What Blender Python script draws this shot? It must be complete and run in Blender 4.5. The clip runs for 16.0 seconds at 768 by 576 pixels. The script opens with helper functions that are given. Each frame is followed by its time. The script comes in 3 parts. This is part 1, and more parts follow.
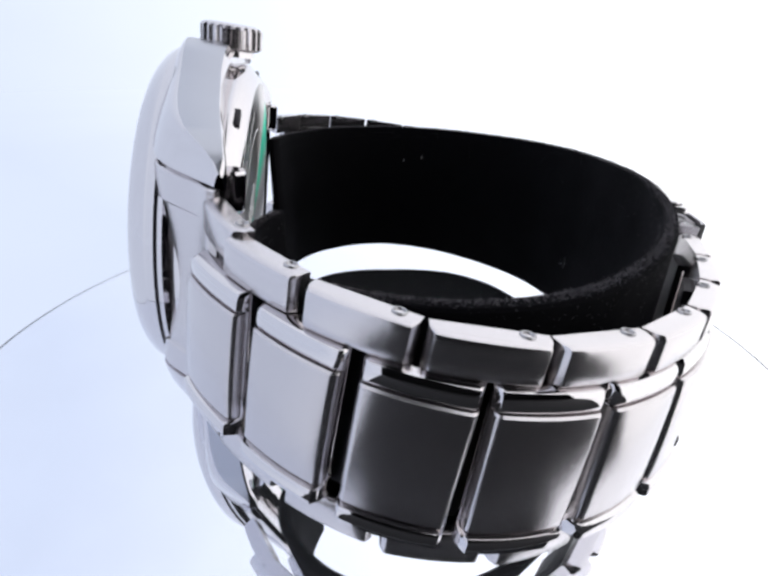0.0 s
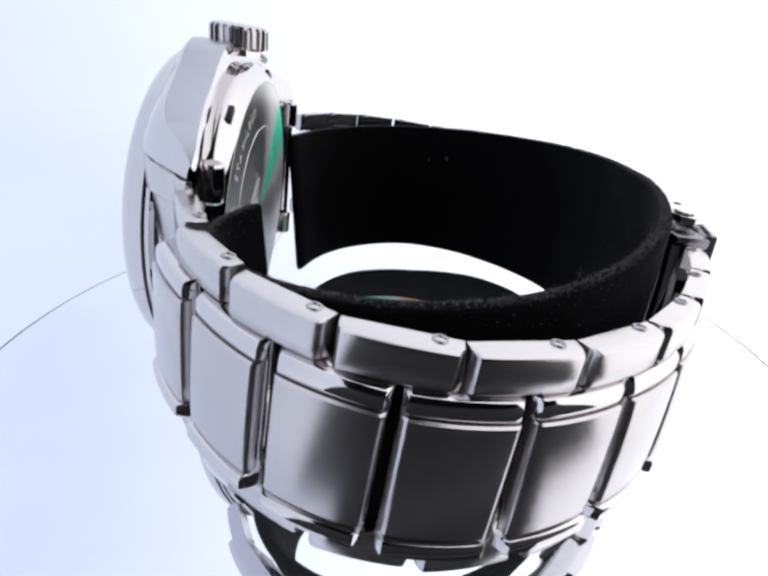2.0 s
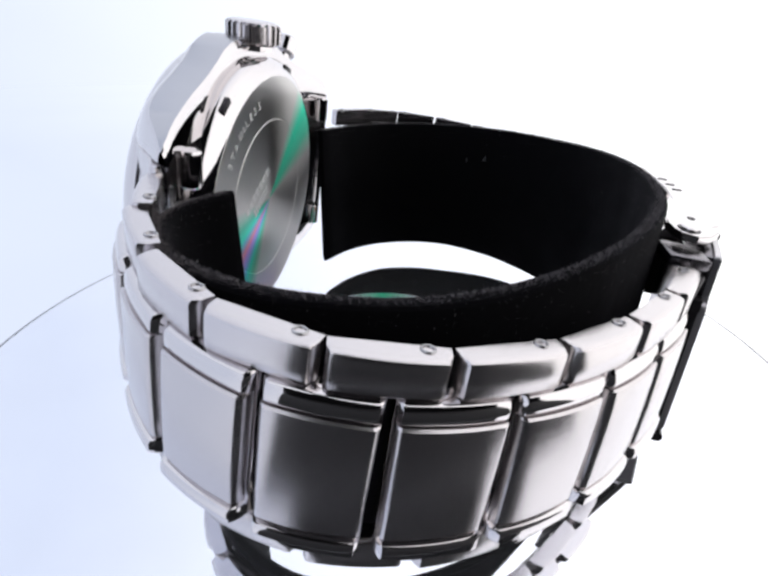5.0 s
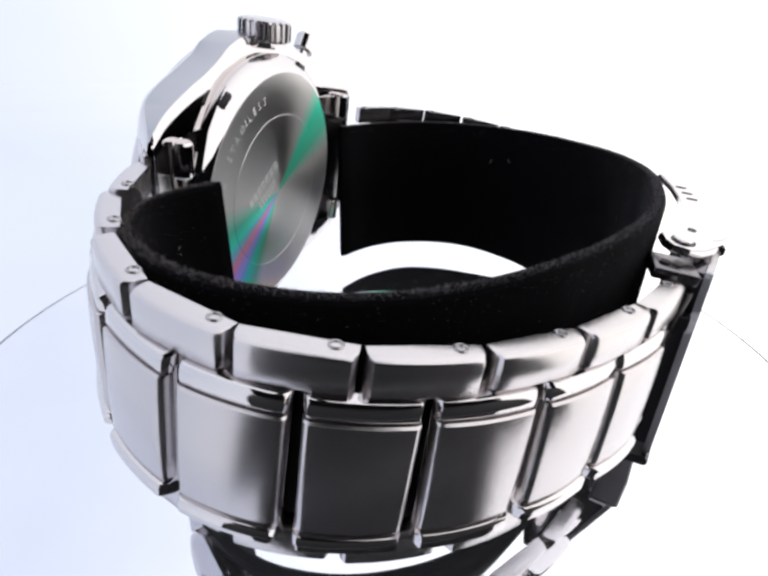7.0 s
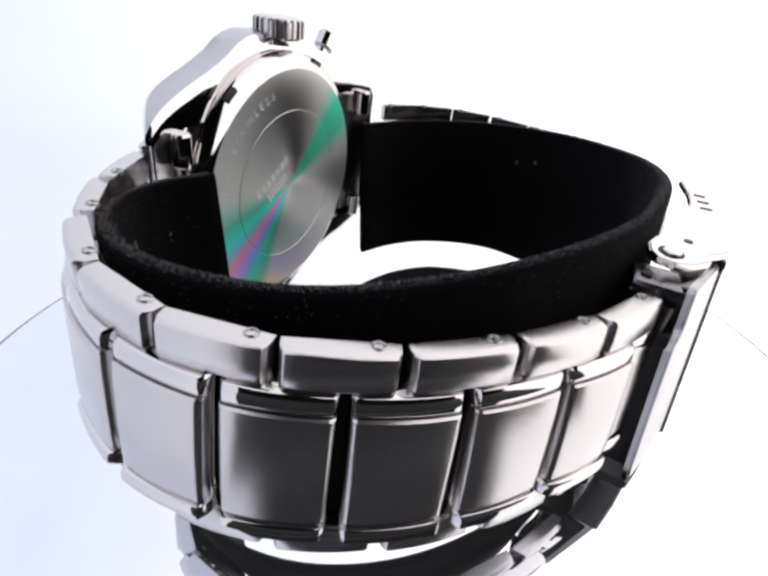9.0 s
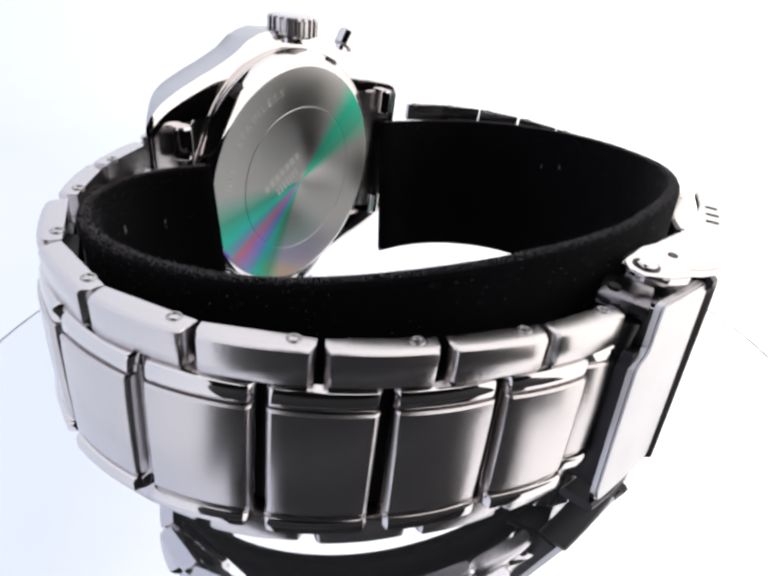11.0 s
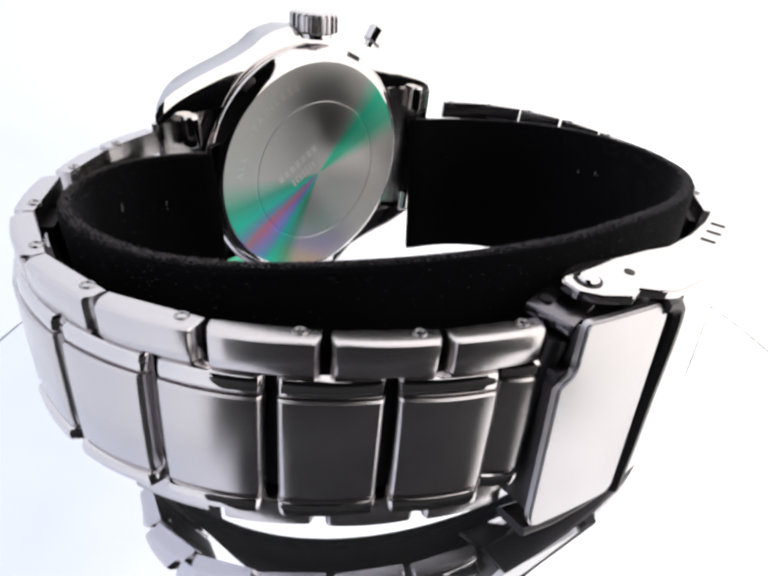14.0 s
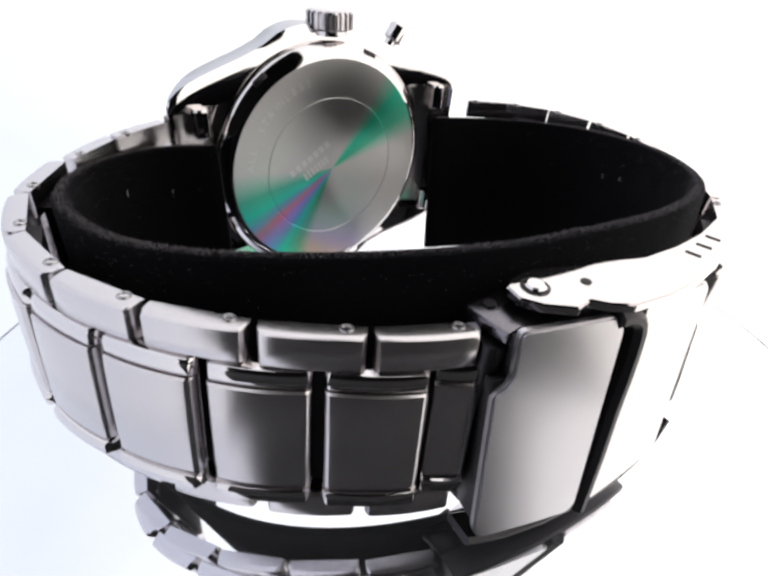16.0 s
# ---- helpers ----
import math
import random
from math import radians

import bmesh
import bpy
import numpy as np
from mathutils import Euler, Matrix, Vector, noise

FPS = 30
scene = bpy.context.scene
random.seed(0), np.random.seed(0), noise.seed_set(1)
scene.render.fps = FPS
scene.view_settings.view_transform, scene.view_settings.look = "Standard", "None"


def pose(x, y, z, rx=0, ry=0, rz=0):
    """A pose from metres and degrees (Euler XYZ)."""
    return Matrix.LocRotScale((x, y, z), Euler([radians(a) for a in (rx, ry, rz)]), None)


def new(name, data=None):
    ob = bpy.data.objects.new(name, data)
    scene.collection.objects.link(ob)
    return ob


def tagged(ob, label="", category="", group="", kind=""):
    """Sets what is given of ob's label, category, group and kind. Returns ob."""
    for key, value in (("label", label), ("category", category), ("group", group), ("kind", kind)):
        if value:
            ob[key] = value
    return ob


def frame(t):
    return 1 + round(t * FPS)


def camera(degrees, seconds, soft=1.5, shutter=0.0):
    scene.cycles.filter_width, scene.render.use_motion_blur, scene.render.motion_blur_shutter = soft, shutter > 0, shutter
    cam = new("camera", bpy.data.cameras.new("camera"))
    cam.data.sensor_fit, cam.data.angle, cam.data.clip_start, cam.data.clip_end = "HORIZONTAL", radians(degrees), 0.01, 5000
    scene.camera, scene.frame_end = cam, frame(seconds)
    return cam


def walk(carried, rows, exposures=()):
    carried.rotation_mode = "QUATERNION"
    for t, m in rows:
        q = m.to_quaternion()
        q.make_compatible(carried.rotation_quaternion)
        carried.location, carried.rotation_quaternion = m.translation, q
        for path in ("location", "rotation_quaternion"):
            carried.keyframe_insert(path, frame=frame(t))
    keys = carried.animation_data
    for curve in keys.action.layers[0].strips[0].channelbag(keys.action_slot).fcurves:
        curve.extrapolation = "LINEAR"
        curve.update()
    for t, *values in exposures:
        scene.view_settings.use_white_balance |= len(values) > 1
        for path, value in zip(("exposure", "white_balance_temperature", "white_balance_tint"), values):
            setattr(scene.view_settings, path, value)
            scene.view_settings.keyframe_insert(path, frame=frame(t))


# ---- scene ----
# ---- the camera ----
U = 0.06            # metres in one turntable unit
FLOOR = -0.675      # the turntable's top below the eye, in units
cam = camera(76.4, 16.0, soft=2.9)
PITCH, YAW, ROLL = -28.0, 0.39, 1.33
SWAY = [
    (0.0, 0.98, -0.23, 0.18),
    (0.5, 1.01, -0.13, 0.13),
    (1.0, 0.90, -0.09, 0.14),
    (1.5, 0.89, -0.13, 0.14),
    (2.0, 0.88, -0.10, 0.04),
    (2.5, 0.81, -0.14, 0.04),
    (3.0, 0.87, -0.10, -0.02),
    (3.5, 0.59, 0.05, -0.09),
    (4.0, 0.50, 0.02, -0.04),
    (6.5, 0.42, -0.08, 0.11),
    (7.0, 0.25, -0.10, 0.12),
    (7.5, 0.15, -0.01, -0.01),
    (8.0, 0.15, -0.07, 0.03),
    (8.5, 0.26, -0.13, 0.18),
    (9.0, -0.05, 0.13, 0.01),
    (11.5, -0.31, 0.08, 0.12),
    (12.0, -0.48, 0.05, 0.11),
    (12.5, -0.56, 0.05, 0.07),
    (13.0, -0.57, 0.03, -0.02),
    (13.5, -0.69, 0.12, -0.11),
    (14.0, -0.61, 0.11, -0.16),
    (14.5, -0.66, 0.15, -0.20),
    (15.0, -0.92, 0.19, -0.24),
    (15.5, -0.88, 0.18, -0.27),
    (16.0, -0.90, 0.15, -0.27),
]
walk(cam, [(t, pose(0, -U, -FLOOR * U, 90 + PITCH + p, 0, YAW + y) @ pose(0, 0, 0, 0, 0, ROLL + r)) for t, p, y, r in SWAY],
     [(0.0, -0.03, 6400, 10), (4.0, 0.0, 6500, 10), (9.0, 0.10, 6850, 10), (12.0, 0.19, 6950, 10), (16.0, 0.23, 7050, 10)])

# the turntable's turn, in degrees
TURNS = [(0.0, -0.00), (2.0, -7.54), (4.0, -15.19), (6.5, -24.76), (9.0, -34.16), (11.5, -43.75), (14.0, -53.43), (16.0, -61.22)]


# ---- light ----
world = bpy.data.worlds.new("world")
scene.world = world
world.use_nodes = True
world.node_tree.nodes["Background"].inputs[0].default_value = (0.9, 0.94, 1.0, 1)
world.node_tree.nodes["Background"].inputs[1].default_value = 0.01


# ---- materials ----
def material(name, base=(0.5, 0.5, 0.5), rough=0.4, metal=0.0):
    m = bpy.data.materials.new(name)
    m.use_nodes = True
    b = m.node_tree.nodes["Principled BSDF"]
    b.inputs["Base Color"].default_value = (*base, 1)
    b.inputs["Roughness"].default_value = rough
    b.inputs["Metallic"].default_value = metal
    return m, m.node_tree, b


def node(tree, kind, **values):
    n = tree.nodes.new(kind)
    for key, value in values.items():
        n.inputs[key].default_value = value
    return n


def noise_tex(tree, scale, detail=4.0, stretch=(1, 1, 1), coords="Object"):
    tc = tree.nodes.new("ShaderNodeTexCoord")
    mp = tree.nodes.new("ShaderNodeMapping")
    mp.inputs["Scale"].default_value = stretch
    nz = node(tree, "ShaderNodeTexNoise", Scale=scale, Detail=detail)
    tree.links.new(tc.outputs[coords], mp.inputs["Vector"])
    tree.links.new(mp.outputs["Vector"], nz.inputs["Vector"])
    return nz


def ramp(tree, source, lo, hi, a, b):
    r = tree.nodes.new("ShaderNodeMapRange")
    for key, value in (("From Min", lo), ("From Max", hi), ("To Min", a), ("To Max", b)):
        r.inputs[key].default_value = value
    tree.links.new(source, r.inputs["Value"])
    return r.outputs["Result"]


def bumped(tree, bsdf, source, strength, distance):
    bp = node(tree, "ShaderNodeBump", Strength=strength, Distance=distance)
    tree.links.new(source, bp.inputs["Height"])
    tree.links.new(bp.outputs["Normal"], bsdf.inputs["Normal"])


def steel(name, base, rough, grain=0.0, stretch=(1, 1, 1)):
    """Stainless steel with faint smears and, where brushed, a fine grain along one way."""
    m, tree, b = material(name, base, rough, 1.0)
    smear = noise_tex(tree, 260.0, 3.0)
    tree.links.new(ramp(tree, smear.outputs["Fac"], 0.3, 0.7, rough * 0.92, rough * 1.12), b.inputs["Roughness"])
    if grain:
        hair = noise_tex(tree, 900.0, 2.0, stretch)
        bumped(tree, b, hair.outputs["Fac"], grain, 0.00002)
    return m


POLISHED = steel("polished_steel", (0.68, 0.65, 0.655), 0.06)
CASE_SATIN = steel("satin_case_steel", (0.50, 0.50, 0.53), 0.3, 0.2, (1, 14, 14))
BRUSHED = steel("brushed_steel", (0.60, 0.568, 0.574), 0.22, 0.35, (1, 1, 14))
CLASP_STEEL = steel("worn_brushed_steel", (0.55, 0.535, 0.555), 0.30, 0.4, (1, 1, 14))
SATIN = steel("satin_steel", (0.64, 0.607, 0.614), 0.22, 0.2, (10, 10, 1))
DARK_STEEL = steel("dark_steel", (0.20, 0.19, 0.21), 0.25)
PIN = steel("pin_steel", (0.45, 0.44, 0.45), 0.3)
# near-black copy of the steel: shade and dark reflections put into its colour
SHADE_STEEL = steel("shadowed_steel", (0.045, 0.042, 0.046), 0.42)


def mirror_material():
    m, tree, b = material("mirror", (0.93, 0.94, 0.98), 0.01, 0.972)
    dust = noise_tex(tree, 90.0, 5.0)
    tree.links.new(ramp(tree, dust.outputs["Fac"], 0.35, 0.8, 0.005, 0.05), b.inputs["Roughness"])
    return m


def velvet_material():
    m, tree, b = material("black_velvet", (0.0025, 0.0024, 0.003), 0.95)
    b.inputs["Specular IOR Level"].default_value = 0.05
    b.inputs["Sheen Weight"].default_value = 0.25
    b.inputs["Sheen Roughness"].default_value = 0.5
    b.inputs["Sheen Tint"].default_value = (0.55, 0.52, 0.6, 1)
    pile = noise_tex(tree, 1400.0, 4.0)
    patch = noise_tex(tree, 120.0, 3.0)
    mix = tree.nodes.new("ShaderNodeMath")
    mix.operation = "ADD"
    tree.links.new(pile.outputs["Fac"], mix.inputs[0])
    tree.links.new(patch.outputs["Fac"], mix.inputs[1])
    bumped(tree, b, mix.outputs[0], 0.5, 0.0001)
    tree.links.new(ramp(tree, patch.outputs["Fac"], 0.3, 0.7, 0.01, 0.06), b.inputs["Sheen Weight"])
    return m


LINT, _, _ = material("lint", (0.20, 0.20, 0.21), 0.9)
FIBRE, _, _ = material("velvet_fibre", (0.15, 0.135, 0.145), 0.8)
MIRROR, VELVET = mirror_material(), velvet_material()
WHITE_BASE, _, _ = material("grey_plastic", (0.45, 0.46, 0.50), 0.4)


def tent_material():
    """White fabric that glows in place of lamps; its glow is painted cooler and dimmer on one side than on the other.
    """
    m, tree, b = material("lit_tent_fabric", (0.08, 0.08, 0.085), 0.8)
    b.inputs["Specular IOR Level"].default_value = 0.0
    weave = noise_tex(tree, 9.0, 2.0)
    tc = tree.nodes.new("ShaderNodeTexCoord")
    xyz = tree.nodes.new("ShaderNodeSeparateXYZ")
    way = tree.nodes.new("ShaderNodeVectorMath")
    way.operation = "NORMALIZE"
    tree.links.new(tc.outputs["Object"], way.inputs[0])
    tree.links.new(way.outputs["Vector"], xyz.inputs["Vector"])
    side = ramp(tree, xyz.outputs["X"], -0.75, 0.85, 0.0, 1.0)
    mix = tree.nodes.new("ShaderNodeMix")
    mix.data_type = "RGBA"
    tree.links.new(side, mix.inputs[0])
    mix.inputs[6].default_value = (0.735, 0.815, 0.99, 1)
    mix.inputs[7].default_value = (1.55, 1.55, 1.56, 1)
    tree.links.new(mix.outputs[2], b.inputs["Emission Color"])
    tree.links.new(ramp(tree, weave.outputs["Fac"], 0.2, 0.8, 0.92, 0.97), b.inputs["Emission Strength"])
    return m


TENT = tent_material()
GROUND, _, _ = material("white_table", (0.82, 0.85, 0.9), 0.35)
BLACKOUT, _, _ = material("dark_room", (0.012, 0.012, 0.013), 0.8)


# ---- mesh helpers ----
def thing(name, label, category, group="", at=(0, 0, 0)):
    ob = new(name)
    ob.location = at
    return tagged(ob, label, category, group)


def link_mesh(name, bm, mat, parent, m=None, label="", smooth=True):
    me = bpy.data.meshes.new(name)
    bmesh.ops.recalc_face_normals(bm, faces=bm.faces)
    bm.to_mesh(me)
    bm.free()
    me.materials.append(mat)
    if smooth:
        me.shade_smooth()
        me.set_sharp_from_angle(angle=radians(32))
    ob = new(name, me)
    if parent:
        ob.parent = parent
    if m is not None:
        ob.matrix_basis = m
    return tagged(ob, label)


part = link_mesh


def again(ob, m, parent):
    """Another piece on the same mesh, with its own pieces."""
    made = new(ob.name.split(".")[0], ob.data)
    made.parent, made.matrix_basis = parent, m
    if "label" in ob:
        made["label"] = ob["label"]
    for child in ob.children:
        again(child, child.matrix_basis.copy(), made)
    return made


def swept(xs, rings, closed=True):
    """A solid from equal rings of points, one at each of xs; rings(x) gives the ring."""
    bm = bmesh.new()
    rows = [[bm.verts.new(p) for p in rings(x)] for x in xs]
    n = len(rows[0])
    for a, b in zip(rows, rows[1:]):
        for i in range(n):
            bm.faces.new((a[i], a[(i + 1) % n], b[(i + 1) % n], b[i]))
    if closed:
        bm.faces.new(rows[0][::-1])
        bm.faces.new(rows[-1])
    return bm


def revolved(profile, steps=96):
    """Turns (radius, height) points about z."""
    bm = bmesh.new()
    rows = []
    for r, h in profile:
        if r < 1e-9:
            rows.append([bm.verts.new((0, 0, h))])
        else:
            rows.append([bm.verts.new((r * math.cos(2 * math.pi * k / steps), r * math.sin(2 * math.pi * k / steps), h)) for k in range(steps)])
    for a, b in zip(rows, rows[1:]):
        for k in range(steps):
            j = (k + 1) % steps
            if len(a) == 1 and len(b) == 1:
                continue
            if len(a) == 1:
                bm.faces.new((a[0], b[k], b[j]))
            elif len(b) == 1:
                bm.faces.new((a[k], b[0], a[j]))
            else:
                bm.faces.new((a[k], b[k], b[j], a[j]))
    return bm


def block(sx, sy, sz, bevel, segments=2):
    bm = bmesh.new()
    bmesh.ops.create_cube(bm, size=1.0)
    for v in bm.verts:
        v.co = (v.co.x * sx, v.co.y * sy, v.co.z * sz)
    if bevel:
        bmesh.ops.bevel(bm, geom=bm.edges[:], offset=bevel, segments=segments, affect="EDGES", profile=0.5)
    return bm


def scaled(bm, k=U):
    for v in bm.verts:
        v.co *= k
    return bm


# ---- the setting ----
def setting():
    # dark table, and the white sheet on it that runs back from under the turntable
    # the table is out of view, added so the steel reflects dark
    bm = bmesh.new()
    bmesh.ops.create_circle(bm, cap_ends=True, radius=1.25, segments=64)
    ground = link_mesh("ground", bm, BLACKOUT, None, pose(0, 0, -0.006))
    tagged(ground, "unseen dark table top added under the light tent", "ground", kind="structure")
    # the sheet's glow is added, to hide its seam with the tent
    bm = bmesh.new()
    hub = bm.verts.new((0, 0, 0))
    edge = []
    for k in range(120):
        a = 360 * k / 120
        # cut short in front, so steel facing there reflects dark
        q = 0.0568 if 244 < a < 320 else 0.462
        edge.append(bm.verts.new((q * math.cos(radians(a)), q * math.sin(radians(a)), 0)))
    flat = [bm.faces.new((hub, edge[k], edge[(k + 1) % 120])) for k in range(120)]
    made = bmesh.ops.extrude_face_region(bm, geom=flat)
    for v in made["geom"]:
        if isinstance(v, bmesh.types.BMVert):
            v.co.z -= 0.0015
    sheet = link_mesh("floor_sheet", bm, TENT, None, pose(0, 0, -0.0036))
    tagged(sheet, "white fabric floor of the light tent with added glow", "sheet", kind="structure")
    # glowing fabric tent, the scene's light: round the sides and the back, open to the front
    bm = bmesh.new()
    steps, r = 60, 0.46
    a0, a1 = radians(-40), radians(244)
    prof = [(r, -0.0035), (r, 0.10), (r, 0.22), (r, 0.34), (r * 0.97, 0.42), (r * 0.88, 0.48), (r * 0.70, 0.52), (r * 0.35, 0.54), (0.02, 0.545)]
    rows = [[bm.verts.new((q * math.cos(a0 + (a1 - a0) * k / steps), q * math.sin(a0 + (a1 - a0) * k / steps), h)) for k in range(steps + 1)] for q, h in prof]
    for a, b in zip(rows, rows[1:]):
        for k in range(steps):
            bm.faces.new((a[k], a[k + 1], b[k + 1], b[k]))
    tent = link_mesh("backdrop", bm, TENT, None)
    tagged(tent, "white glowing fabric light tent round the turntable", "backdrop", kind="structure")
    # the unseen dark room in front of the tent, there for dark reflections
    bm = bmesh.new()
    bmesh.ops.create_cube(bm, size=1.0)
    for v in bm.verts:
        v.co = (v.co.x * 2.6, v.co.y * 2.6, v.co.z * 1.6)
    room = link_mesh("wall_room", bm, BLACKOUT, None, pose(0, 0, 0.72), smooth=False)
    tagged(room, "unseen dark room round the light tent", "wall", kind="structure")


def rainbow_material():
    """Finely grooved disc; the rainbow such grooves throw is painted round it by angle."""
    m, tree, b = material("grooved_disc", (0.7, 0.7, 0.72), 0.55, 0.9)
    tc = tree.nodes.new("ShaderNodeTexCoord")
    grad = tree.nodes.new("ShaderNodeTexGradient")
    grad.gradient_type = "RADIAL"
    tree.links.new(tc.outputs["Object"], grad.inputs["Vector"])
    painted_hues = tree.nodes.new("ShaderNodeValToRGB")
    pale, green, violet, amber = (0.80, 0.82, 0.86), (0.05, 0.85, 0.50), (0.28, 0.14, 0.92), (0.95, 0.45, 0.18)
    stops = []
    for k in range(4):
        stops += [(0.25 * k, pale), (0.25 * k + 0.06, green), (0.25 * k + 0.12, pale), (0.25 * k + 0.16, violet), (0.25 * k + 0.20, pale), (0.25 * k + 0.225, amber)]
    marks = painted_hues.color_ramp.elements
    while len(marks) < len(stops):
        marks.new(0.5)
    for el, (p, c) in zip(marks, stops):
        el.position, el.color = p, (*c, 1)
    tree.links.new(grad.outputs["Fac"], painted_hues.inputs["Fac"])
    tree.links.new(painted_hues.outputs["Color"], b.inputs["Base Color"])
    rings = noise_tex(tree, 400.0, 3.0)
    tree.links.new(ramp(tree, rings.outputs["Fac"], 0.3, 0.7, 0.45, 0.62), b.inputs["Roughness"])
    return m


def turntable():
    bm = scaled(revolved([(0, 0), (0.908, 0), (0.914, -0.003), (0.916, -0.008), (0.916, -0.056), (0, -0.056)], 128))
    top = thing("turntable", "round mirror-topped turntable that slowly turns", "turntable")
    part("mirror_plate", bm, MIRROR, top)
    part("rim", scaled(revolved([(0.9163, -0.003), (0.924, -0.006), (0.924, -0.054), (0.9163, -0.056)], 128)), WHITE_BASE, top, None, "pale grey plastic rim")
    part("centre_disc", scaled(revolved([(0, 0.0012), (0.262, 0.0012), (0.265, 0.0004), (0.265, -0.002), (0, -0.002)], 96)), rainbow_material(), top, None, "grooved disc in the middle with painted rainbow colours")
    return top


# ---- the watch ----
# in units, in the frame of the bracelet: x from the case to the clasp, y along the near-far side, z along the wrist
LEAN = 7.76
WATCH = pose(0, 0, (-0.36 - FLOOR) * U, 0, LEAN, 0)


def at(x, y, z, rz=0.0, rx=0.0, ry=0.0):
    return WATCH @ pose(x * U, y * U, z * U, rx, ry, rz)


JOINTS = [(-0.256, -0.453), (-0.157, -0.553), (-0.039, -0.629), (0.088, -0.654), (0.215, -0.626), (0.325, -0.557), (0.415, -0.464), (0.483, -0.350), (0.535, -0.235), (0.560, -0.110)]
FAR = [(-0.335, 0.480), (-0.272, 0.590), (-0.162, 0.660), (-0.035, 0.690), (0.094, 0.680), (0.212, 0.638), (0.322, 0.572), (0.413, 0.482), (0.487, 0.368), (0.537, 0.245)]
FAR_DROP = -0.022


def link_ring(x, half, outline, sag, end, back):
    """Points round the cross-section of a link at x along it. outline: (z, out) from low to high."""
    k = abs(x) / half
    drop = sag * k * k
    edge = max(0.0, (k - 0.90) / 0.10)
    drop += end * edge * edge
    pts = [(x, -(o - drop), z) for z, o in outline]
    return [(x, -back, outline[0][0])] + pts + [(x, -back, outline[-1][0])]


def link_solid(length, outline, sag, end, back):
    half = length / 2
    xs = [-half, -half * 0.975, -half * 0.93, -half * 0.88, -half * 0.6, -half * 0.3, 0, half * 0.3, half * 0.6, half * 0.88, half * 0.93, half * 0.975, half]
    return scaled(swept(xs, lambda x: link_ring(x, half, outline, sag, end, back)))


def joint_pose(a, b, inset=0.0, z=0.0, flare=-4.0):
    dx, dy = b[0] - a[0], b[1] - a[1]
    turn = math.degrees(math.atan2(dy, dx))
    mx, my = (a[0] + b[0]) / 2, (a[1] + b[1]) / 2
    n = math.hypot(dx, dy)
    # outwards is to the right of the way from a to b
    return at(mx - inset * dy / n, my + inset * dx / n, 0, turn) @ pose(0, 0, 0, flare, 0, 0) @ pose(0, 0, z * U)


def flare(a, b):
    """The links lean out at their lower edge, more towards the clasp."""
    return -(2.0 + 8.5 * ((a[0] + b[0]) / 2 + 0.16))


def middle(a, b):
    return ((a[0] + b[0]) / 2, (a[1] + b[1]) / 2)


